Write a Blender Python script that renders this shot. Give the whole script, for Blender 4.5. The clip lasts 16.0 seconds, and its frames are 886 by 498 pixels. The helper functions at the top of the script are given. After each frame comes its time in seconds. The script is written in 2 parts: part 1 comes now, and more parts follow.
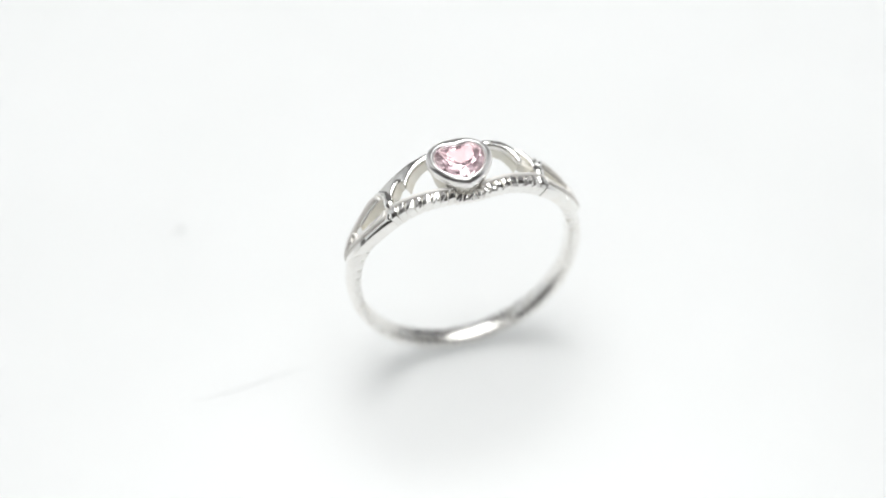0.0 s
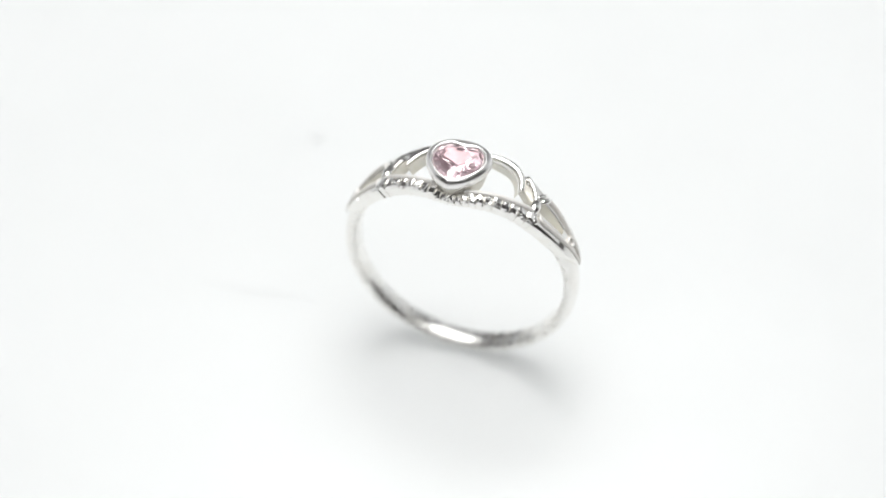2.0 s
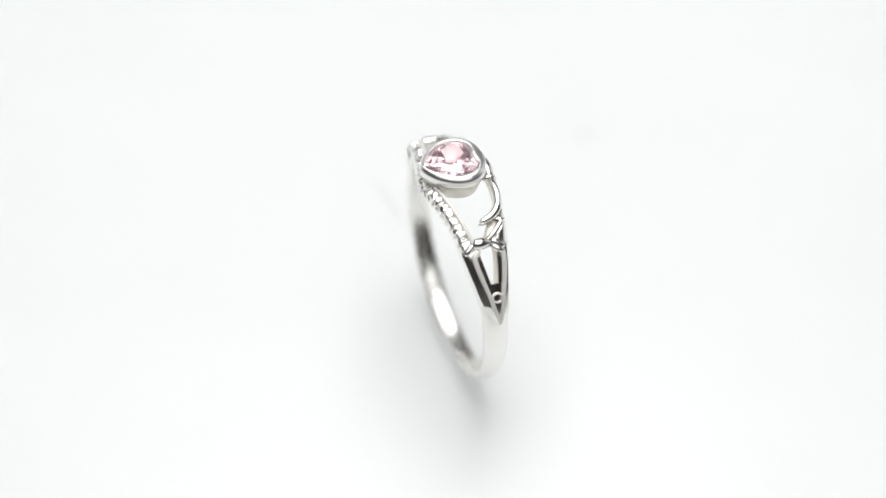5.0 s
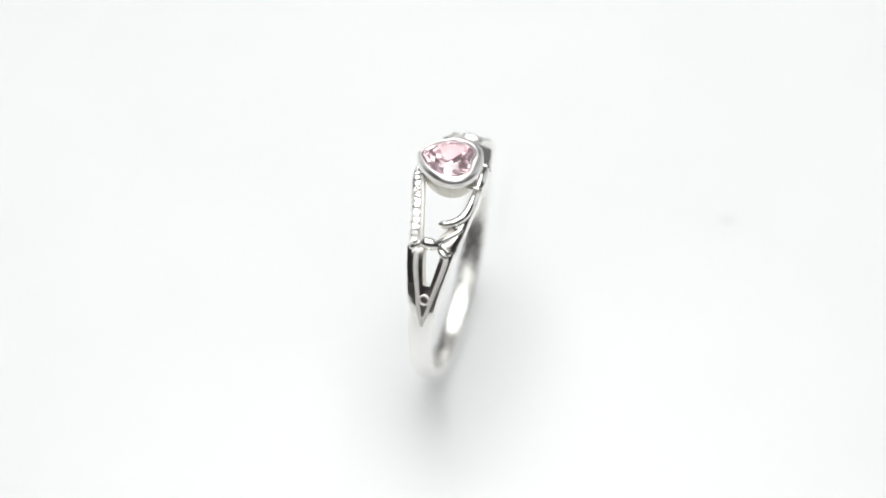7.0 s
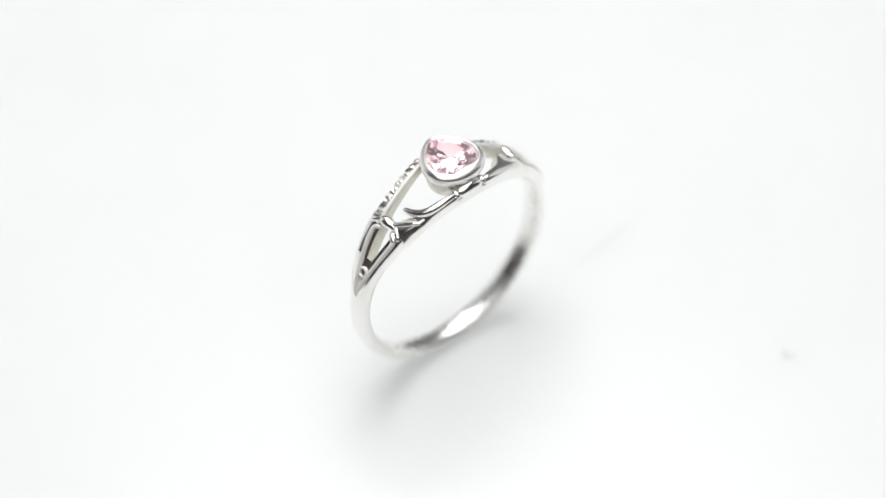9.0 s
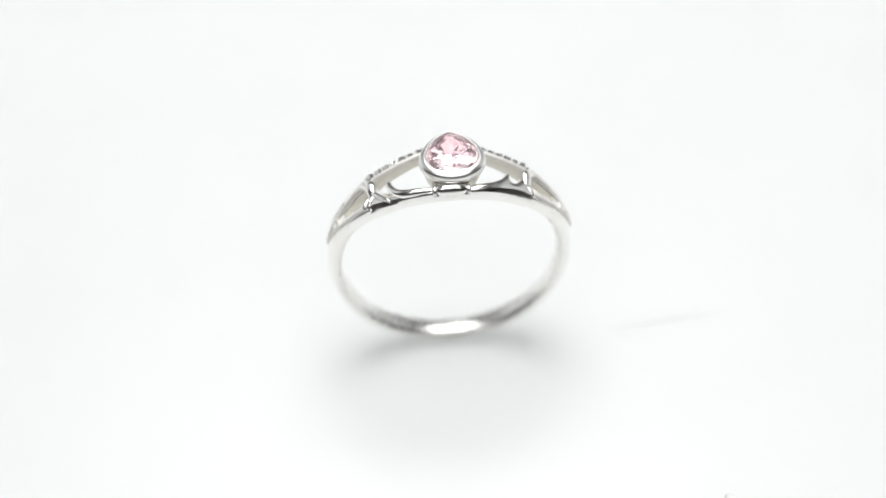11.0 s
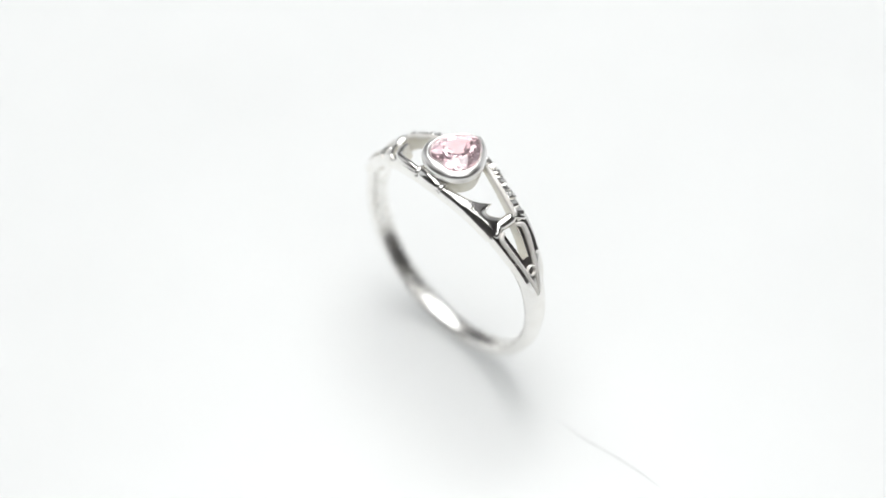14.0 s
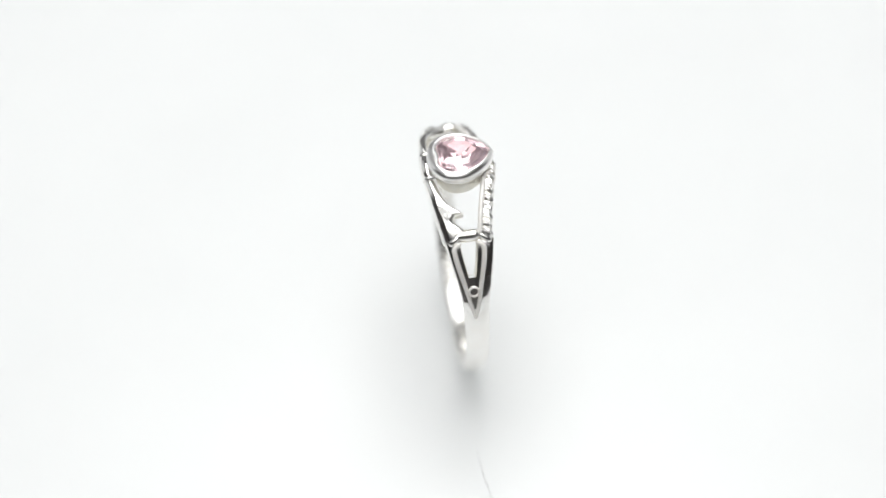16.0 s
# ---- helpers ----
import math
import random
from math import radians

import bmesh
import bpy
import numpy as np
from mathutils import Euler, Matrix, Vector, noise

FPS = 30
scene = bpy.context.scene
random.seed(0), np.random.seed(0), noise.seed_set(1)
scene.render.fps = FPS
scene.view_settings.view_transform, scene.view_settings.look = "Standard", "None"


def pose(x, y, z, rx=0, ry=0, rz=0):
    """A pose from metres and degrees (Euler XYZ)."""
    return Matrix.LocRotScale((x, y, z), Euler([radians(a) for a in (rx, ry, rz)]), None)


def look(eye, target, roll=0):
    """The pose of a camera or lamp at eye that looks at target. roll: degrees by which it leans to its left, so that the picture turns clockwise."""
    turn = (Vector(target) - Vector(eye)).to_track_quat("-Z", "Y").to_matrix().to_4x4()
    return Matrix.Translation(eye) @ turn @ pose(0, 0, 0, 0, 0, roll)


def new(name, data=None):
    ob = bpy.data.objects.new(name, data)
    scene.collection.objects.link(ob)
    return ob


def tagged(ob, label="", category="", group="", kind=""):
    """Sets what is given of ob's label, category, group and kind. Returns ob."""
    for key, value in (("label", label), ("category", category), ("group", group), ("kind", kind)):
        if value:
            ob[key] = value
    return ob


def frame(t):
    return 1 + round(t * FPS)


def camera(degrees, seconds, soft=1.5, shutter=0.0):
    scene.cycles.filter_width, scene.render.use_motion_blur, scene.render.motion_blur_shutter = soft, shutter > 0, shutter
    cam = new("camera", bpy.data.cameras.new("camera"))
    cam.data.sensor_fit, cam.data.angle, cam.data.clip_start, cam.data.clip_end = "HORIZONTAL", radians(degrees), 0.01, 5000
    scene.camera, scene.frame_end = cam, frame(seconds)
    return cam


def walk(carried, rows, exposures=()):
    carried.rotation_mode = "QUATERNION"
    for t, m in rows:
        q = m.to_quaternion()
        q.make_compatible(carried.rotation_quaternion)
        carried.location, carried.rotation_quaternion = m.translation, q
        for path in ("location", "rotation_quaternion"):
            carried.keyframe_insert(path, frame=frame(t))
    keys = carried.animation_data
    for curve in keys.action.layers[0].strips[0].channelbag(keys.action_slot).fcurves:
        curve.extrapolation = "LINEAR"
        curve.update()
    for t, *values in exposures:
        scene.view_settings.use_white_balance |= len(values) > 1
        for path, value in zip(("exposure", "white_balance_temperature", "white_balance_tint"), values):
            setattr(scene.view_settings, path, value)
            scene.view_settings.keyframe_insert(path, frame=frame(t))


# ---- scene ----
# ---- camera ----
cam = camera(20.0, 16.0, 1.6)
EYE = (0.0, -0.14430, 0.15831)
cam_pose = Matrix.Translation(EYE) @ pose(0, 0, 0, 90 - 45.634, 0, 0.4328) @ pose(0, 0, 0, 0, 0, -0.717)
walk(cam, [(0.0, cam_pose), (16.0, cam_pose)])
# close-up lens: sharp on the stone, soft on the shank behind and below it
cam.data.dof.use_dof = True
cam.data.dof.focus_distance = 0.1985
cam.data.dof.aperture_fstop = 11.0

MM = 0.001
TURN_START, TURN_RATE = 16.34, -17.35      # degrees, degrees a second
RING_X, RING_Y, RING_LEAN = 0.55 * MM, -0.45 * MM, -0.85      # the ring's place on the turntable, and degrees by which it leans back

# ---- light: a strong softbox over and behind the turntable, a weaker fill panel added over its front, unseen white boards beside it, unseen dark cloth behind, a dim room in front ----
world = bpy.data.worlds.new("world")
scene.world = world
world.use_nodes = True
world.node_tree.nodes["Background"].inputs[0].default_value = (0.9, 0.95, 1.0, 1)
world.node_tree.nodes["Background"].inputs[1].default_value = 0.02
scene.view_settings.exposure = 0.0


def area_lamp(name, size_x, size_y, watts, eye, target, tint):
    lamp = bpy.data.lights.new(name, "AREA")
    lamp.shape, lamp.size, lamp.size_y, lamp.energy, lamp.color = "RECTANGLE", size_x, size_y, watts, tint
    ob = new(name, lamp)
    ob.matrix_basis = look(eye, target)
    return ob


area_lamp("softbox_top", 0.42, 0.50, 3.4, (0.0, 0.165, 0.54), (0.0, 0.16501, 0.0), (0.99, 1.0, 0.992))
# unseen fill panel, added to brighten upper front reflections and soften the ring's shadow
area_lamp("fill_front", 0.90, 0.30, 1.41, (0.0, -0.36, 0.66), (0.0, -0.35999, 0.0), (0.99, 1.0, 0.992))


# ---- materials ----
def material(name, color, rough=0.5, metal=0.0, grain=0.0, grain_size=500.0, bump=0.0, bump_size=800.0, tone=None, rough_var=0.0):
    m = bpy.data.materials.new(name)
    m.use_nodes = True
    nodes, links = m.node_tree.nodes, m.node_tree.links
    b = nodes["Principled BSDF"]
    b.inputs["Base Color"].default_value = (*color, 1)
    b.inputs["Roughness"].default_value = rough
    b.inputs["Metallic"].default_value = metal
    coords = nodes.new("ShaderNodeTexCoord")
    if grain > 0:
        coarse = nodes.new("ShaderNodeTexNoise")
        coarse.inputs["Scale"].default_value = grain_size
        coarse.inputs["Detail"].default_value = 5
        links.new(coords.outputs["Object"], coarse.inputs["Vector"])
        mix = nodes.new("ShaderNodeMix")
        mix.data_type = "RGBA"
        other = tone or tuple(c * (1 - grain) for c in color)
        mix.inputs[6].default_value = (*color, 1)
        mix.inputs[7].default_value = (*other, 1)
        ramp = nodes.new("ShaderNodeMapRange")
        ramp.inputs[1].default_value, ramp.inputs[2].default_value = 0.4, 0.7
        links.new(coarse.outputs["Fac"], ramp.inputs[0])
        links.new(ramp.outputs[0], mix.inputs[0])
        links.new(mix.outputs[2], b.inputs["Base Color"])
        if rough_var > 0:
            r = nodes.new("ShaderNodeMapRange")
            r.inputs[3].default_value, r.inputs[4].default_value = rough, rough + rough_var
            links.new(coarse.outputs["Fac"], r.inputs[0])
            links.new(r.outputs[0], b.inputs["Roughness"])
    if bump > 0:
        fine = nodes.new("ShaderNodeTexNoise")
        fine.inputs["Scale"].default_value = bump_size
        fine.inputs["Detail"].default_value = 4
        links.new(coords.outputs["Object"], fine.inputs["Vector"])
        bn = nodes.new("ShaderNodeBump")
        bn.inputs["Strength"].default_value = bump
        bn.inputs["Distance"].default_value = 0.00002
        links.new(fine.outputs["Fac"], bn.inputs["Height"])
        links.new(bn.outputs["Normal"], b.inputs["Normal"])
    return m


SILVER = material("polished_silver", (0.95, 0.94, 0.92), 0.12, 1.0, 0.03, 900, 0.10, 1500, (0.91, 0.89, 0.85), 0.05)
SILVER_SATIN = material("cream_satin_silver", (0.88, 0.86, 0.80), 0.42, 0.45, 0.06, 1500, 0.25, 3000, (0.84, 0.81, 0.73), 0.12)
SILVER_WORN = material("worn_silver", (0.94, 0.93, 0.91), 0.2, 1.0, 0.04, 700, 0.12, 1800, (0.91, 0.89, 0.86), 0.08)
SILVER_CAST = material("cast_silver", (0.95, 0.94, 0.92), 0.15, 1.0, 0.03, 900, 0.10, 1500, (0.91, 0.89, 0.85), 0.05)
SILVER_SOFT = material("rubbed_silver", (0.94, 0.93, 0.92), 0.25, 1.0, 0.04, 900, 0.12, 1800, (0.90, 0.88, 0.86), 0.1)
SILVER_BORE = material("brushed_silver", (0.93, 0.92, 0.90), 0.2, 1.0, 0.08, 1100, 0.14, 2200, (0.86, 0.84, 0.80), 0.14)
SILVER_FROST = material("frosted_silver", (0.88, 0.86, 0.83), 0.50, 0.35, 0.06, 1500, 0.3, 3000, (0.83, 0.80, 0.76), 0.1)
WHITE_ACRYLIC = material("white_acrylic", (0.86, 0.87, 0.87), 0.35, 0.0, 0.02, 40, 0.02, 900)
WHITE_CLOTH = material("white_reflector_cloth", (0.86, 0.87, 0.88), 0.9, 0.0, 0.03, 30, 0.2, 900)
DARK_CLOTH = material("dark_grey_cloth", (0.20, 0.195, 0.20), 0.9, 0.0, 0.1, 30, 0.2, 900)
GREY_CLOTH = material("grey_cloth", (0.34, 0.32, 0.33), 0.9, 0.0, 0.1, 30, 0.2, 900)
WHITE_BOARD = material("white_board", (0.84, 0.85, 0.85), 0.6, 0.0, 0.03, 30, 0.1, 700)
ROOM_PAINT = material("grey_room_paint", (0.48, 0.455, 0.45), 0.8, 0.0, 0.2, 4, 0.1, 200)
TABLE_BOARD = material("grey_table_board", (0.22, 0.215, 0.21), 0.5, 0.0, 0.3, 60, 0.2, 900)
DUST = material("grey_dust", (0.90, 0.905, 0.905), 0.9, 0.0, 0.12, 4000)
SCUFF = material("grey_scuff", (0.845, 0.855, 0.855), 0.6, 0.0, 0.2, 4000)

# light spreads a few millimetres inside the cast acrylic
acrylic = WHITE_ACRYLIC.node_tree.nodes["Principled BSDF"]
acrylic.inputs["Subsurface Weight"].default_value = 1.0
acrylic.inputs["Subsurface Radius"].default_value = (1.0, 1.0, 1.0)
acrylic.inputs["Subsurface Scale"].default_value = 0.010

PINK = bpy.data.materials.new("pink_zirconia")
PINK.use_nodes = True
pb = PINK.node_tree.nodes["Principled BSDF"]
pb.inputs["Base Color"].default_value = (0.985, 0.77, 0.83, 1)
pb.inputs["Roughness"].default_value = 0.0
pb.inputs["IOR"].default_value = 1.96
pb.inputs["Transmission Weight"].default_value = 0.95


# ---- mesh helpers ----
def part(name, bm, mat, parent=None, label="", smooth=True, kind="", at=None, lining=None):
    bmesh.ops.recalc_face_normals(bm, faces=bm.faces)
    me = bpy.data.meshes.new(name)
    bm.to_mesh(me)
    bm.free()
    me.materials.append(mat)
    if lining:
        me.materials.append(lining)
    for p in me.polygons:
        p.use_smooth = smooth
    ob = new(name, me)
    if parent:
        ob.parent = parent
    if at:
        ob.matrix_basis = at
    return tagged(ob, label, kind=kind)


def sharpened(ob, degrees=38):
    me = ob.data
    me.set_sharp_from_angle(angle=radians(degrees))
    return ob


def loft(bm, loops, closed=False, caps=True, lined=()):
    rows = [[bm.verts.new(p) for p in loop] for loop in loops]
    n = len(rows[0])
    pairs = list(zip(rows, rows[1:])) + ([(rows[-1], rows[0])] if closed else [])
    for a, b in pairs:
        for i in range(n):
            face = bm.faces.new((a[i], a[(i + 1) % n], b[(i + 1) % n], b[i]))
            face.material_index = 1 if i in lined else 0
    if caps and not closed:
        bm.faces.new(rows[0])
        bm.faces.new(rows[-1])
    return rows


RC = 10.0       # outer radius of the shank in mm, and the height of its centre
R_IN = 8.88


def cyl(a, r, y):
    """A place on the ring: degrees from the top, radius and depth in mm."""
    return Vector((r * math.sin(radians(a)) * MM, y * MM, (RC + r * math.cos(radians(a))) * MM))


def smooth(pts, k):
    """Catmull-Rom through rows of numbers, k steps a span."""
    pts = [np.array(p, float) for p in pts]
    ext = [2 * pts[0] - pts[1]] + pts + [2 * pts[-1] - pts[-2]]
    out = []
    for i in range(1, len(ext) - 2):
        a, b, c, d = ext[i - 1:i + 3]
        for j in range(k):
            u = j / k
            out.append(0.5 * (2 * b + (c - a) * u + (2 * a - 5 * b + 4 * c - d) * u * u + (3 * b - a - 3 * c + d) * u ** 3))
    out.append(pts[-1])
    return out


def tube(bm, rows, sides=10, k=5, flat=1.0):
    """A round wire on the ring through rows of (angle, radius, depth, thickness in mm)."""
    path = smooth(rows, k)
    pts = [cyl(*p[:3]) for p in path]
    loops = []
    for i, p in enumerate(pts):
        d = (pts[min(i + 1, len(pts) - 1)] - pts[max(i - 1, 0)]).normalized()
        out = (p - Vector((0, p.y, RC * MM))).normalized()
        side = d.cross(out).normalized()
        out = side.cross(d).normalized()
        h = max(path[i][3], 0.02) * 0.5 * MM
        loops.append([p + side * h * math.cos(w) + out * h * flat * math.sin(w)
                      for w in (2 * math.pi * j / sides for j in range(sides))])
    loft(bm, loops)


def slab(bm, rows, r_in, k=5, crown=0.12, tilt=0.0):
    """A curved plate on the ring: rows of (angle, front depth, back depth, outer radius), rounded outer edges; tilt: how far it falls to the back."""
    loops = []
    for a, y0, y1, r in smooth(rows, k):
        e = min(0.22, (y1 - y0) * 0.3)
        ym = (y0 + y1) / 2
        f, b = r + tilt * 0.5, r - tilt
        loops.append([cyl(a, r_in, y0), cyl(a, f - e, y0), cyl(a, f - e * 0.3, y0 + e * 0.35), cyl(a, f + crown * 0.5, y0 + e * 1.1),
                      cyl(a, (f + b) / 2 + crown, ym), cyl(a, b + crown * 0.5, y1 - e * 1.1), cyl(a, b - e * 0.3, y1 - e * 0.35), cyl(a, b - e, y1), cyl(a, r_in, y1)])
    loft(bm, loops, lined=(0,))


def heart(t, width, length, point):
    """An outline: t=0 at the notch behind, pi at the tip in front."""
    x = math.sin(t) * (1 + 0.20 * math.cos(t)) / 1.02
    u = abs(t) - math.pi / 2
    if u <= 0:
        y = math.cos(t)
    else:
        y = -((1 - point) * math.sin(u) + point * u * 2 / math.pi)
    return x * width / 2, y * length / 2


# ---- the setting: table board, unseen reflector boards and cloths, room ----
def box(bm, x0, x1, y0, y1, z0, z1):
    c = [bm.verts.new((x, y, z)) for z in (z0, z1) for x, y in ((x0, y0), (x1, y0), (x1, y1), (x0, y1))]
    for f in ((0, 3, 2, 1), (4, 5, 6, 7), (0, 1, 5, 4), (1, 2, 6, 5), (2, 3, 7, 6), (3, 0, 4, 7)):
        bm.faces.new([c[i] for i in f])


def setting():
    bm = bmesh.new()
    box(bm, -0.52, 0.52, -0.34, 0.68, -0.035, -0.015)
    part("floor", bm, WHITE_BOARD, label="plain white table board under the turntable", smooth=False, kind="structure")
    # unseen boards and cloths, added to set what the silver reflects
    for name, b in (("wall_left", (-0.48, -0.474, 0.06, 0.66, -0.0145, 0.68)), ("wall_right", (0.474, 0.48, 0.06, 0.66, -0.0145, 0.68)),
                    ("wall_back", (-0.4735, 0.4735, 0.654, 0.66, -0.0145, 0.68)), ("ceiling", (-0.48, 0.48, -0.64, 0.66, 0.6805, 0.687))):
        bm = bmesh.new()
        box(bm, *b)
        cloth, label = {"ceiling": (GREY_CLOTH, "unseen grey cloth added over the lamps to dim reflections"), "wall_back": (DARK_CLOTH, "unseen dark grey cloth added behind the turntable to darken reflections")}.get(name, (WHITE_CLOTH, "unseen white reflector board added beside the turntable"))
        part(name, bm, cloth, label=label, smooth=False, kind="structure")
    bm = bmesh.new()
    box(bm, -1.26, 1.26, -1.26, 1.26, -0.56, -0.505)
    part("ground", bm, TABLE_BOARD, label="plain grey floor of a dim room", smooth=False, kind="structure")
    # the dim room all round
    for name, b in (("wall_west", (-1.26, -1.21, -1.26, 1.26, -0.5, 1.4)), ("wall_east", (1.21, 1.26, -1.26, 1.26, -0.5, 1.4)), ("wall_north", (-1.205, 1.205, 1.21, 1.26, -0.5, 1.4)),
                    ("wall_south", (-1.205, 1.205, -1.26, -1.21, -0.5, 1.4)), ("ceiling_room", (-1.26, 1.26, -1.26, 1.26, 1.405, 1.45))):
        bm = bmesh.new()
        box(bm, *b)
        part(name, bm, ROOM_PAINT, label="plain grey painted surface of a dim room", smooth=False, kind="structure")


def turntable():
    top = tagged(new("turntable"), "round glossy white turntable with faint dust and scuffs", "turntable")
    bm = bmesh.new()
    loops = []
    for r, z in ((0.0, -0.0145), (0.078, -0.0145), (0.080, -0.0125), (0.080, -0.0015), (0.0795, -0.0004), (0.0785, 0.0)):
        if r:
            loops.append([(r * math.cos(w), r * math.sin(w), z) for w in (2 * math.pi * i / 128 for i in range(128))])
    loft(bm, loops)
    sharpened(part("platter", bm, WHITE_ACRYLIC, top))
    for x, y, size in ((-20.1, 19.7, 0.95), (9.5, 24.8, 0.25), (-30.5, 8.0, 0.16), (17.0, -21.0, 0.14), (31.0, 12.0, 0.18)):
        bm = bmesh.new()
        bmesh.ops.create_icosphere(bm, subdivisions=2, radius=size * 0.5 * MM)
        for v in bm.verts:
            v.co *= 1 + 0.5 * noise.noise(v.co * 6000 + Vector((x, y, 0)))
            v.co.z *= 0.08
        part("dust_speck", bm, DUST, top, at=Matrix.Translation((x * MM, y * MM, 0.00003)))
    bm = bmesh.new()
    loops = []
    for i in range(25):
        u = i / 24
        x, y = -12.6 - 10.5 * u, 0.35 - 0.9 * u + 0.12 * math.sin(u * 7)
        w = 0.05 * math.sin(math.pi * min(1, 0.06 + u)) + 0.012
        loops.append([Vector((x, y - w, 0)) * MM, Vector((x, y - w * 0.5, 0.02)) * MM, Vector((x, y + w * 0.5, 0.02)) * MM, Vector((x, y + w, 0)) * MM])
    loft(bm, loops)
    part("scuff", bm, SCUFF, top, "faint grey scuff line", at=Matrix.Translation((0, 0, 0.000003)))
    return top


setting()
table = turntable()


# ---- the ring ----
def half_width(a):
    return float(np.interp(a, (38, 41, 50, 58, 65, 73, 92, 180), (1.94, 1.92, 1.68, 1.42, 1.22, 1.06, 0.94, 0.88)))


def outer(a):
    return float(np.interp(a, (38, 41, 50, 58, 66, 72, 75, 77), (10.08, 10.1, 10.1, 10.11, 10.2, 10.28, 10.27, 10.18)))


def tongue(a):
    """Half the width of the flat, arrow-shaped end of the shoulder."""
    return min(half_width(a), float(np.interp(a, (50, 66, 70, 74, 77), (2.0, 1.22, 0.92, 0.5, 0.12))))


def shank(ring):
    bm = bmesh.new()
    loops = []
    n = 130
    for i in range(n + 1):
        b = 57 + (360 - 114) * i / n
        a = 180 - abs(180 - b)                       # 180 at the bottom, 57 at the split
        h = half_width(a)
        prof = []
        for u in (-1, -0.95, -0.8, -0.55, -0.28, 0, 0.28, 0.55, 0.8, 0.95, 1):
            prof.append(cyl(b, 10.0 - 0.40 * abs(u) ** 2.6 - (0.12 if abs(u) == 1 else 0), h * u))
        for u in (0.96, 0.8, 0.6, 0.3, 0, -0.3, -0.6, -0.8, -0.96):
            prof.append(cyl(b, R_IN + 0.34 * abs(u) ** 4.5, h * u))
        loops.append(prof)
    loft(bm, loops, lined=range(11, 20))
    sharpened(part("shank", bm, SILVER_WORN, ring, "polished silver shank, half round outside", lining=SILVER_BORE), 50)


def shoulders(ring):
    for s in (1, -1):
        off = 0.2 if s > 0 else 0.16         # the openings lie a little off the middle
        for side in (-1, 1):
            # the split arm with its opening towards the middle
            bm = bmesh.new()
            loops = []
            for i in range(17):
                u = i / 16
                a = 40 + 17.1 * u
                out = half_width(a)
                gap = 0.70 - 0.44 * u ** 1.3 + side * off
                ro = outer(a)
                prof = ((8.92, gap), (ro - 0.06, gap), (ro, gap + 0.05), (ro, out * 0.7), (ro - 0.02, out - 0.16), (ro - 0.07, out - 0.07), (ro - 0.2, out), (9.09, out))
                loops.append([cyl(s * a, q, side * d) for q, d in prof])
            loft(bm, loops, lined=(0,))
            sharpened(part("arm", bm, SILVER, ring, lining=SILVER_SATIN), 50)
            # raised wire along the arm, hooked at its upper end
            bm = bmesh.new()
            tube(bm, [(s * 41.6, 10.06, side * 0.62 + off, 0.22), (s * 42.0, 10.14, side * 0.86 + off, 0.36), (s * 43.4, 10.15, side * 1.16 + off, 0.42), (s * 46.5, 10.15, side * 1.16 + off, 0.42), (s * 52, 10.14, side * 0.99 + off, 0.40), (s * 59, 10.15, side * 0.71 + off, 0.36),
                      (s * 66, 10.23, side * 0.44 + off, 0.33), (s * 70, 10.28, side * 0.28 + off, 0.3), (s * 74, 10.3, side * 0.12 + off, 0.24), (s * 76.4, 10.22, side * 0.03 + off, 0.18)], 10, 5, 0.8)
            part("ridge", bm, SILVER_FROST, ring, "raised silver wire of the split shoulder")
            # slanted bar between knuckle and arm
            bm = bmesh.new()
            tube(bm, [(s * 37.6, 9.95, side * 0.72, 0.3), (s * 37.9, 10.1, side * 0.84, 0.48), (s * 39.4, 10.13, side * 1.18, 0.52), (s * 40.8, 10.06, side * 1.5, 0.5), (s * 41.3, 9.92, side * 1.62, 0.36)], 10, 4, 0.8)
            part("collar", bm, SILVER, ring)
            if s > 0 and side > 0:
                bm = bmesh.new()
                tube(bm, [(s * 40.3, 9.95, 0.7, 0.3), (s * 40.7, 10.1, 0.84, 0.46), (s * 42.2, 10.16, 1.16, 0.5), (s * 43.5, 10.1, 1.46, 0.4)], 10, 4, 0.9)
                part("collar", bm, SILVER, ring)
        # the arrow-shaped flat below the opening, standing proud of the round shank
        bm = bmesh.new()
        loops = []
        for i in range(31):
            a = 56.9 + 20.1 * i / 30
            w, ro = tongue(a), outer(a)
            e = min(0.07, w * 0.3)
            mid = off * min(1, max(0, (a - 62) / 10))
            y0, y1 = max(mid - w, -half_width(a)), min(mid + w, half_width(a))
            loops.append([cyl(s * a, q, d) for q, d in ((9.3, y0), (ro - 0.2, y0), (ro - 0.06, y0 + e), (ro, y0 + 2 * e), (ro, (y0 + y1) / 2), (ro, y1 - 2 * e), (ro - 0.06, y1 - e), (ro - 0.2, y1), (9.3, y1))])
        loft(bm, loops)
        sharpened(part("tongue", bm, SILVER, ring, "pointed flat where the split shoulder meets the shank"), 50)
        bm = bmesh.new()
        c, n = cyl(s * 63.4, 10.23, off), 20
        out = (c - Vector((0, c.y, RC * MM))).normalized()
        along = Vector((0, 1, 0)).cross(out)
        loft(bm, [[c + (along * math.cos(w) + Vector((0, 1, 0)) * math.sin(w)) * (0.38 + 0.09 * math.cos(q)) * MM + out * 0.13 * MM * math.sin(q)
                   for q in (2 * math.pi * j / 8 for j in range(8))] for w in (2 * math.pi * i / n for i in range(n))], closed=True)
        part("loop", bm, SILVER_FROST, ring, "small silver loop between the wires")


def rope_depth(a):
    return -1.42 - 1.46 * max(0.0, 1 - math.sqrt(a * a + 9) / 43) ** 1.5


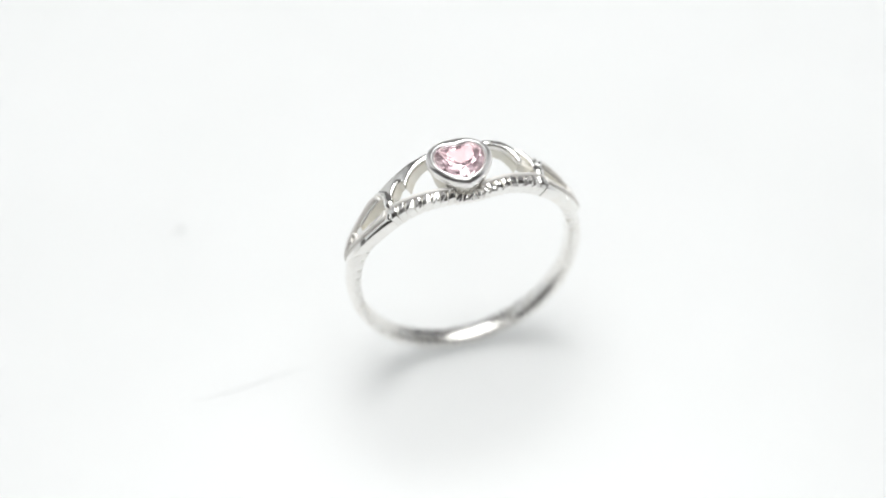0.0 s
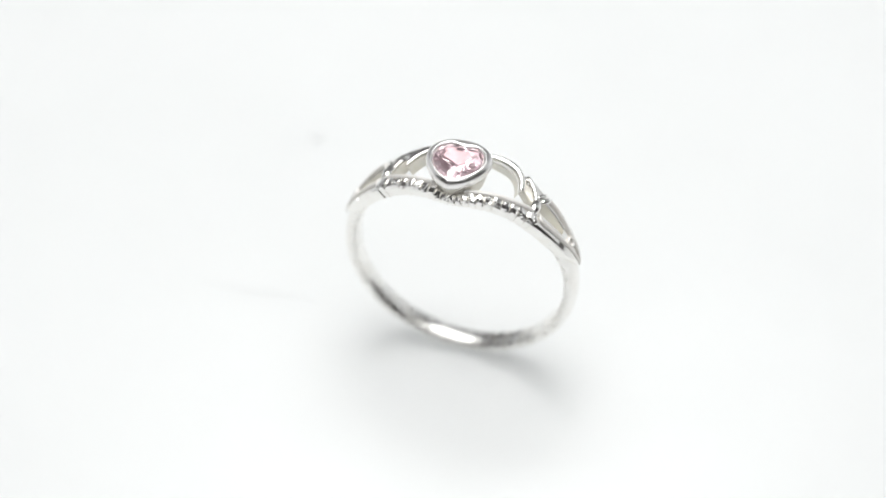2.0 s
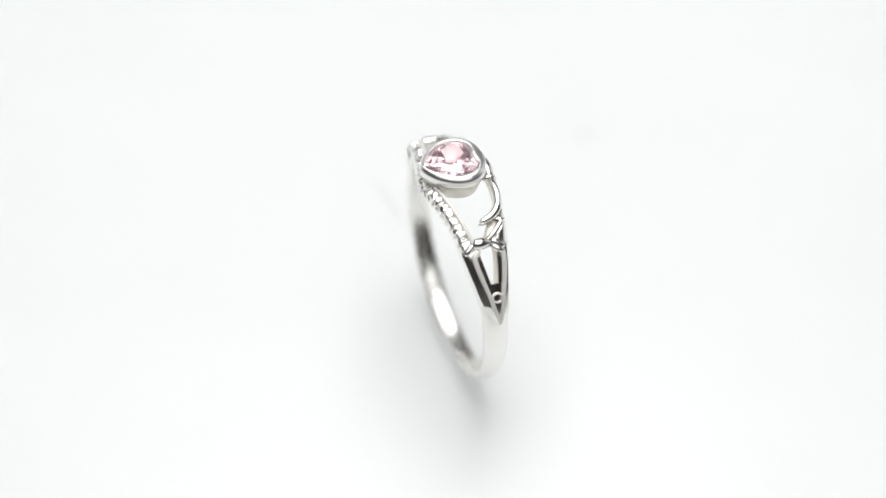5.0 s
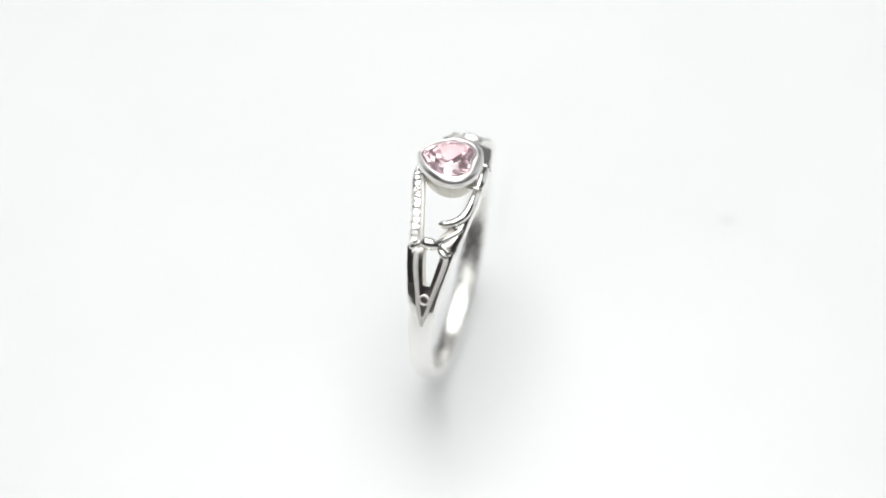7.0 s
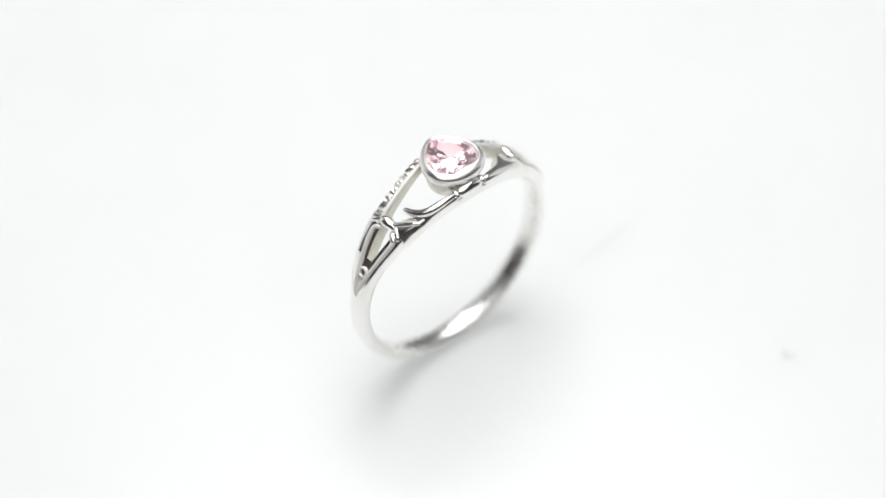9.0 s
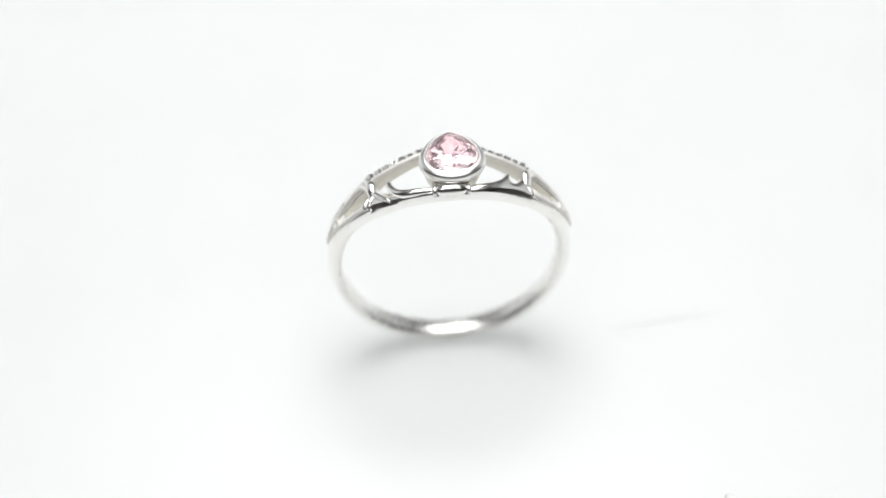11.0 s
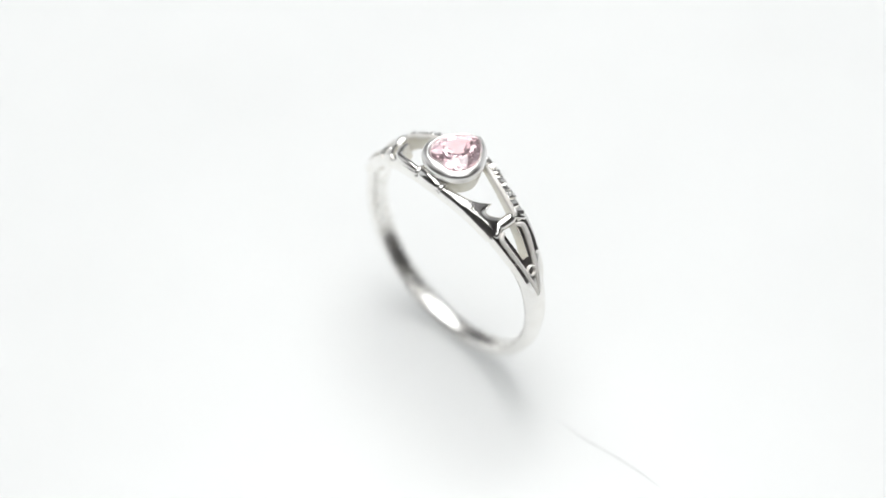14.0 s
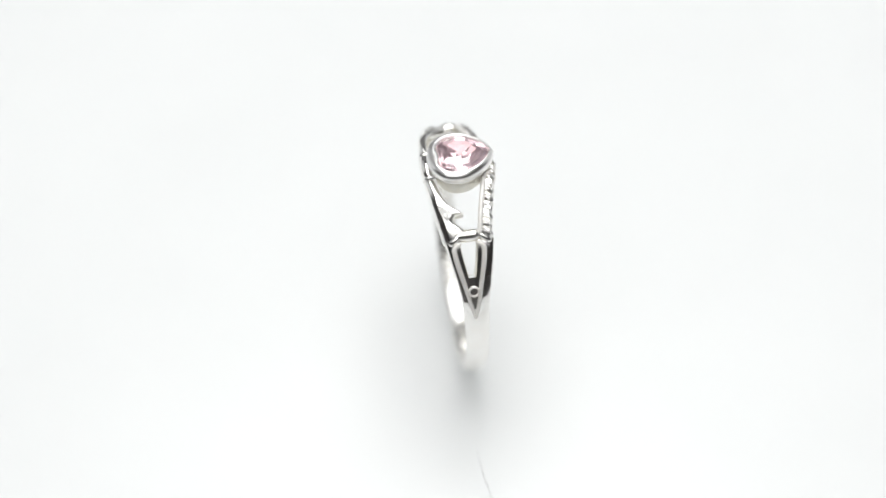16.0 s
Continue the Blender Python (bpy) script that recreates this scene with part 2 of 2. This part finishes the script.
def front_rail(ring):
    # carrier behind the rope, dipping where the stone's tip sits
    bm = bmesh.new()
    rows = []
    for a in range(-41, 42, 2):
        y = rope_depth(a)
        rows.append((a, y - 0.25, y + 0.48 + 0.2 * (a / 40) ** 2, 9.92 + 0.30 * (a / 40) ** 2 - 0.22 * math.exp(-(a / 9) ** 2)))
    slab(bm, rows, 8.98, 1, 0.02)
    sharpened(part("rail", bm, SILVER_SATIN, ring, "silver rail behind the rope edge", lining=SILVER))
    for s in (1, -1):
        bm = bmesh.new()
        rows = [(s * 37.8, 10.2, -0.80, 0.4)] + [(s * a, 10.02 + 0.26 * (a / 40) ** 2 - 0.20 * math.exp(-(a / 9) ** 2), rope_depth(a) + 0.46 + 0.22 * (a / 40) ** 2, 0.4) for a in (34, 28, 20, 12, 5)]
        tube(bm, rows, 10, 6)
        part("wire", bm, SILVER_FROST, ring, "smooth silver wire inside the rope edge")
    # the rope: chased lobes with a plain front face and a broken, many-sided top, wider towards the shoulders
    count = 22
    edges = [40.6 * math.copysign(abs(2 * i / count - 1) ** 1.22, 2 * i / count - 1) for i in range(count + 1)]
    chase = random.Random(5)
    for a0, a1 in zip(edges, edges[1:]):
        a, half = (a0 + a1) / 2, (a1 - a0) / 2
        end = abs(a / 40) ** 1.4
        y = rope_depth(a) + chase.uniform(-0.03, 0.03)
        r = 9.96 - 0.28 * math.exp(-(a / 8) ** 2) + 0.34 * end + chase.uniform(-0.04, 0.06)
        lean = (1.9 if a < 0 else -1.9) * chase.uniform(0.5, 1.4)
        cut = chase.uniform(0.0, 0.14)
        face = ((9.02, -0.38, -0.35), (r - 0.30 - cut, -0.40, -0.25), (r - 0.06 - cut, -0.34, -0.1), (r + 0.04, -0.10 - cut * 0.5, 0.2), (r + 0.06, 0.18 + 0.2 * end, 0.55), (r - 0.1, 0.36 + 0.34 * end, 0.9))
        bm = bmesh.new()
        loops = []
        for v in (-1.0, -0.84, -0.25, 0.4, 0.86, 1.0):
            side, loop = abs(v), []
            fall = 0.0 if side < 0.5 else (0.05 if side < 0.9 else 0.2)
            for m, (q, d, k) in enumerate(face):
                rough = 0.05 if m > 1 and side < 0.9 else 0.0
                sink = fall if m > 1 else fall * (0.14 + 0.4 * end)
                loop.append(cyl(a + lean * k + half * v + chase.uniform(-8, 8) * rough, q - sink + chase.uniform(-1, 1) * rough, y + d + (sink * 0.5 if m < 3 else 0) + chase.uniform(-1, 1) * rough))
            loops.append(loop + [cyl(a + half * v + lean * 0.5, 9.1, y + 0.3)])
        loft(bm, loops, lined=(5, 6))
        part("bead", bm, SILVER_WORN, ring, lining=SILVER_SATIN, smooth=False)


def band(bm, rows, r_in, k=6):
    """A cast rail: rows of (outer angle, inner angle, outer depth, inner depth, outer radius, inner radius, chamfer); bevelled outer edge, rolled inner edge, matt inner wall."""
    loops = []
    for ao, ai, yo, yi, ro, ri, c in smooth(rows, k):
        roll = min(0.36, (yo - yi) * 0.4)
        top, lip = yi + roll, yo - c
        prof = [(r_in, yo), (ro - c - 0.05, yo), (ro - c * 0.85, yo - 0.03), (ro - c * 0.45, yo - c * 0.5), (ro - c * 0.08, yo - c * 0.93)]
        for u in (0.12, 0.35, 0.6, 0.8, 1.0):
            prof.append((ro + (ri - ro) * u + 0.03 * math.sin(math.pi * u), lip + (top - lip) * u))
        for w in (25, 50, 72, 90):
            prof.append((ri - roll * 0.8 * (1 - math.cos(radians(w))), top - roll * math.sin(radians(w))))
        prof.append((r_in, yi + 0.05))
        loops.append([cyl(ao + (ai - ao) * (yo - d) / (yo - yi), q, d) for q, d in prof])
    loft(bm, loops, lined=(13, 14))


def back_rail(ring):
    rails = {-1: [(7.6, 7.6, 2.80, 2.10, 10.02, 10.06, 0.12), (11, 11, 2.77, 1.98, 10.1, 10.18, 0.16), (15, 15.4, 2.70, 1.82, 10.16, 10.26, 0.2), (19, 20, 2.62, 1.52, 10.2, 10.3, 0.24), (22, 23.6, 2.55, 1.08, 10.25, 10.3, 0.3), (24, 26, 2.50, 0.58, 10.25, 10.29, 0.34),
                  (25.4, 27.7, 2.47, 0.20, 10.25, 10.28, 0.37), (26.4, 28.0, 2.44, 0.36, 10.25, 10.27, 0.39), (27.6, 28.2, 2.41, 0.80, 10.25, 10.26, 0.41), (29.5, 29.5, 2.36, 1.04, 10.25, 10.26, 0.43), (32, 31.6, 2.29, 0.96, 10.24, 10.26, 0.45),
                  (34.5, 33.7, 2.23, 0.58, 10.24, 10.26, 0.46), (37, 36, 2.16, 0.2, 10.22, 10.25, 0.46), (41, 40, 2.06, 0.4, 10.16, 10.2, 0.42)],
             1: [(7.6, 7.6, 2.80, 2.10, 10.02, 10.06, 0.12), (14, 14, 2.74, 2.04, 10.1, 10.12, 0.16), (19, 19.5, 2.64, 1.92, 10.12, 10.1, 0.2), (22, 23.2, 2.56, 1.72, 10.1, 10.06, 0.22), (23.6, 25.6, 2.52, 1.36, 10.06, 10.02, 0.24), (24.8, 27.2, 2.49, 0.86, 10.03, 10.0, 0.26),
                  (25.8, 28.2, 2.46, 0.34, 10.0, 10.0, 0.28), (26.6, 28.7, 2.44, 0.3, 10.0, 10.0, 0.28), (27.6, 29.0, 2.41, 0.80, 10.0, 9.98, 0.3), (28.8, 29.4, 2.38, 1.3, 10.02, 9.98, 0.3), (30.5, 30.4, 2.33, 1.56, 10.06, 10.0, 0.3), (33, 32.6, 2.27, 1.3, 10.1, 10.08, 0.34), (35.5, 34.8, 2.2, 0.8, 10.12, 10.14, 0.4), (38, 37, 2.13, 0.4, 10.12, 10.18, 0.45), (41, 40, 2.06, 0.4, 10.1, 10.16, 0.45)]}
    knuckles = {1: [(37.9, 10.06, -0.98, 0.1), (37.9, 10.06, -0.94, 0.42), (37.9, 10.06, -0.82, 0.72), (37.9, 10.06, -0.58, 0.94), (38.0, 10.05, -0.24, 1.02), (38.0, 10.0, 0.12, 0.94), (38.0, 9.92, 0.44, 0.76), (38.0, 9.8, 0.8, 0.7)],
                -1: [(37.9, 10.06, -0.86, 0.1), (37.9, 10.06, -0.82, 0.44), (37.9, 10.05, -0.68, 0.76), (37.9, 10.04, -0.44, 0.96), (38.0, 10.0, -0.1, 1.02), (38.0, 9.94, 0.3, 1.0), (37.8, 9.86, 0.8, 0.96), (37.4, 9.74, 1.3, 0.8)]}
    for s in (1, -1):
        bm = bmesh.new()
        band(bm, [(s * row[0], s * row[1], *row[2:]) for row in rails[s]], 9.05)
        sharpened(part("rail", bm, SILVER_CAST, ring, "smooth silver back rail ending in a thorn", lining=SILVER_SATIN), 60)
        if s > 0:
            # on this side the rail's inner edge swells to a curved horn, and a branch runs out from the knuckle
            bm = bmesh.new()
            tube(bm, [(7.6, 9.9, 2.36, 0.5), (14, 10.08, 2.34, 0.64), (19, 10.14, 2.24, 0.7), (22.6, 10.16, 2.04, 0.72), (25.2, 10.16, 1.7, 0.7), (27.0, 10.16, 1.26, 0.66), (28.0, 10.16, 0.8, 0.58), (28.4, 10.17, 0.44, 0.48), (28.5, 10.2, 0.26, 0.28), (28.5, 10.2, 0.2, 0.1)], 14, 5)
            part("horn", bm, SILVER_CAST, ring, "smooth curved silver horn")
            bm = bmesh.new()
            tube(bm, [(37.2, 10.05, 0.4, 0.5), (35.4, 10.16, 0.9, 0.48), (32.8, 10.15, 1.45, 0.42), (30.4, 10.1, 1.9, 0.36), (29.2, 10.0, 2.2, 0.2)], 12, 5)
            part("branch", bm, SILVER_CAST, ring)
            bm = bmesh.new()
            slab(bm, [(28.4, 1.0, 1.75, 9.72), (31, 0.72, 1.7, 9.78), (34, 0.42, 1.5, 9.84), (37, 0.2, 1.2, 9.88)], 9.08, 4, 0.04)
            part("pocket_floor", bm, SILVER_SATIN, ring, "matt floor of the pocket behind the horn", lining=SILVER_SATIN)
        # the knuckle across the shoulder, round at its free end
        bm = bmesh.new()
        tube(bm, [(s * row[0], *row[1:]) for row in knuckles[s]], 16, 5)
        part("knuckle", bm, SILVER_CAST, ring, "round-ended silver knuckle across the shoulder")
        # thin clasp between rail and link
        bm = bmesh.new()
        tube(bm, [(s * 7.9, 9.6, 2.76, 0.2), (s * 7.9, 9.88, 2.76, 0.28), (s * 7.8, 10.08, 2.58, 0.4), (s * 7.6, 10.12, 2.2, 0.46), (s * 7.2, 10.02, 1.8, 0.44), (s * 6.8, 9.8, 1.5, 0.3)], 10, 4, 0.8)
        part("clasp", bm, SILVER_WORN, ring)
    # barrel-shaped link behind the stone on a plain bar
    bm = bmesh.new()
    slab(bm, [(-7.6, 2.1, 2.78, 9.8), (-3, 2.0, 2.84, 9.86), (3, 2.0, 2.84, 9.86), (7.6, 2.1, 2.78, 9.8)], 9.05, 4, 0.05)
    tube(bm, [(-7.3, 9.84, 2.4, 0.4), (-6.6, 9.86, 2.4, 0.72), (-5.2, 9.88, 2.4, 0.94), (-2.6, 9.9, 2.4, 1.08), (0, 9.91, 2.4, 1.12), (2.6, 9.9, 2.4, 1.08), (5.2, 9.88, 2.4, 0.94), (6.6, 9.86, 2.4, 0.72), (7.3, 9.84, 2.4, 0.4)], 16, 4)
    sharpened(part("link", bm, SILVER, ring, "barrel-shaped silver link behind the stone", lining=SILVER), 50)


def setting_and_stone(ring):
    cx, cy, n = -0.27, -0.28, 96         # the stone sits a little off the middle
    top = RC + 11.36

    def outline(w, l, z, point, notch=0.0, shift=0.0):
        pts = []
        for i in range(n):
            t = -math.pi + 2 * math.pi * i / n
            x, y = heart(t, w, l, point)
            y -= notch * math.exp(-(t / 0.32) ** 2)
            pts.append(Vector(((cx + x) * MM, (cy + y + shift) * MM, z * MM)))
        return pts

    rim = ((4.5, -1.1, 0.22, 0, 0), (5.0, -1.0, 0.22, 0, 0), (5.22, -0.86, 0.22, 0, 0), (5.31, -0.68, 0.22, 0, 0), (5.33, -0.52, 0.22, 0, 0), (5.3, -0.38, 0.22, 0, 0), (5.21, -0.265, 0.23, 0.02, 0), (5.06, -0.175, 0.26, 0.07, -0.01), (4.87, -0.105, 0.29, 0.14, -0.03),
           (4.66, -0.045, 0.32, 0.22, -0.05), (4.44, -0.005, 0.35, 0.3, -0.07), (4.26, -0.02, 0.37, 0.37, -0.09), (4.14, -0.08, 0.39, 0.41, -0.11), (4.06, -0.18, 0.4, 0.42, -0.12))
    bm = bmesh.new()
    loft(bm, [outline(w, w + 0.05 + 0.2 * (5.33 - w), top + z, point, notch, shift) for w, z, point, notch, shift in rim], caps=False)
    part("bezel", bm, SILVER_SOFT, ring, "polished heart-shaped silver bezel")
    bm = bmesh.new()
    loft(bm, [outline(4.1, 4.1, top - 2.5, 0.2), outline(4.4, 4.45, top - 2.0, 0.2), outline(4.62, 4.75, top - 1.5, 0.22), outline(4.72, 4.9, top - 1.0, 0.22)], caps=False)
    part("gallery", bm, SILVER_SATIN, ring, "matt silver wall under the bezel")
    bm = bmesh.new()
    loft(bm, [outline(4.05, 4.59, top - 0.16, 0.4, 0.42, -0.12), outline(3.8, 4.3, top - 0.46, 0.45, 0.36, -0.12), outline(3.0, 3.3, top - 1.08, 0.5, 0.2, -0.12), outline(1.8, 1.8, top - 1.62, 0.5, 0.1, -0.12), outline(0.5, 0.5, top - 1.94, 0.5, 0.05, -0.12),
              outline(0.5, 0.5, top - 2.04, 0.5, 0.05, -0.12), outline(1.9, 1.9, top - 1.74, 0.5, 0.1, -0.12), outline(3.1, 3.4, top - 1.20, 0.5, 0.2, -0.12), outline(4.0, 4.45, top - 0.5, 0.45, 0.36, -0.12), outline(4.2, 4.7, top - 0.2, 0.4, 0.36, -0.12)], closed=True)
    part("seat", bm, SILVER_FROST, ring, "frosted silver cup under the stone")

    # brilliant-cut heart: table, star and kite facets, girdle, two rows of pavilion facets
    bm = bmesh.new()
    m = 24
    k = m // 2

    cs = cy - 0.12

    cut = random.Random(11)

    def ringlet(w, l, z, half, notch, count, uneven=0.0):
        out = []
        for i in range(count):
            t = -math.pi + 2 * math.pi * (i + half) / count
            x, y = heart(t, w, l * 0.95, 0.4)
            y -= notch * math.exp(-(t / 0.32) ** 2)
            out.append(bm.verts.new(((cx + x + cut.uniform(-uneven, uneven)) * MM, (cs + y + cut.uniform(-uneven, uneven)) * MM, (z + cut.uniform(-uneven, uneven)) * MM)))
        return out

    g = top - 0.13
    tab = ringlet(2.2, 2.5, g + 0.46, 0.0, 0.08, k)
    mid = ringlet(3.2, 3.55, g + 0.28, 0.5, 0.26, k)
    gir = ringlet(4.0, 4.56, g, 0.0, 0.42, m)
    gir2 = ringlet(4.0, 4.56, g - 0.06, 0.0, 0.42, m)
    pav = ringlet(2.7, 2.95, g - 0.72, 0.5, 0.16, k, 0.03)
    low = ringlet(1.1, 1.15, g - 1.34, 0.0, 0.04, k, 0.05)
    cul = bm.verts.new((cx * MM, cs * MM, (g - 1.62) * MM))
    bm.faces.new(tab)
    for i in range(k):
        j = (i + 1) % k
        g0, g1, g2 = 2 * i, 2 * i + 1, (2 * i + 2) % m
        for f in ((tab[i], tab[j], mid[i]), (mid[i], tab[j], mid[j]), (mid[i], gir[g0], gir[g1]), (mid[i], gir[g1], gir[g2]), (mid[i], gir[g2], mid[j]),
                  (pav[i], gir2[g1], gir2[g0]), (pav[i], gir2[g2], gir2[g1]), (pav[i], pav[j], gir2[g2]),
                  (low[i], low[j], pav[i]), (pav[i], low[j], pav[j]), (low[i], cul, low[j])):
            bm.faces.new(f)
    for i in range(m):
        j = (i + 1) % m
        bm.faces.new((gir[i], gir2[i], gir2[j], gir[j]))
    stone = part("gemstone", bm, PINK, ring, "faceted pale pink heart-cut stone", smooth=False)
    stone.visible_shadow = False      # casts no shadow, so the lamps light the cup unblocked and brighten the stone


def finger_ring():
    ring = tagged(new("ring"), "polished silver ring with pink heart stone, upright on white turntable", "ring")
    shank(ring)
    shoulders(ring)
    front_rail(ring)
    back_rail(ring)
    setting_and_stone(ring)
    return ring


ring = finger_ring()


# ---- what moves: the platter turns and carries the ring round with it ----
def motions():
    times = [i * 0.25 for i in range(65)]
    walk(table, [(t, pose(0, 0, 0, 0, 0, TURN_START + TURN_RATE * t)) for t in times])
    walk(ring, [(t, pose(0, 0, 0, 0, 0, TURN_START + TURN_RATE * t) @ pose(RING_X, RING_Y, 0.00001, RING_LEAN)) for t in times])


motions()
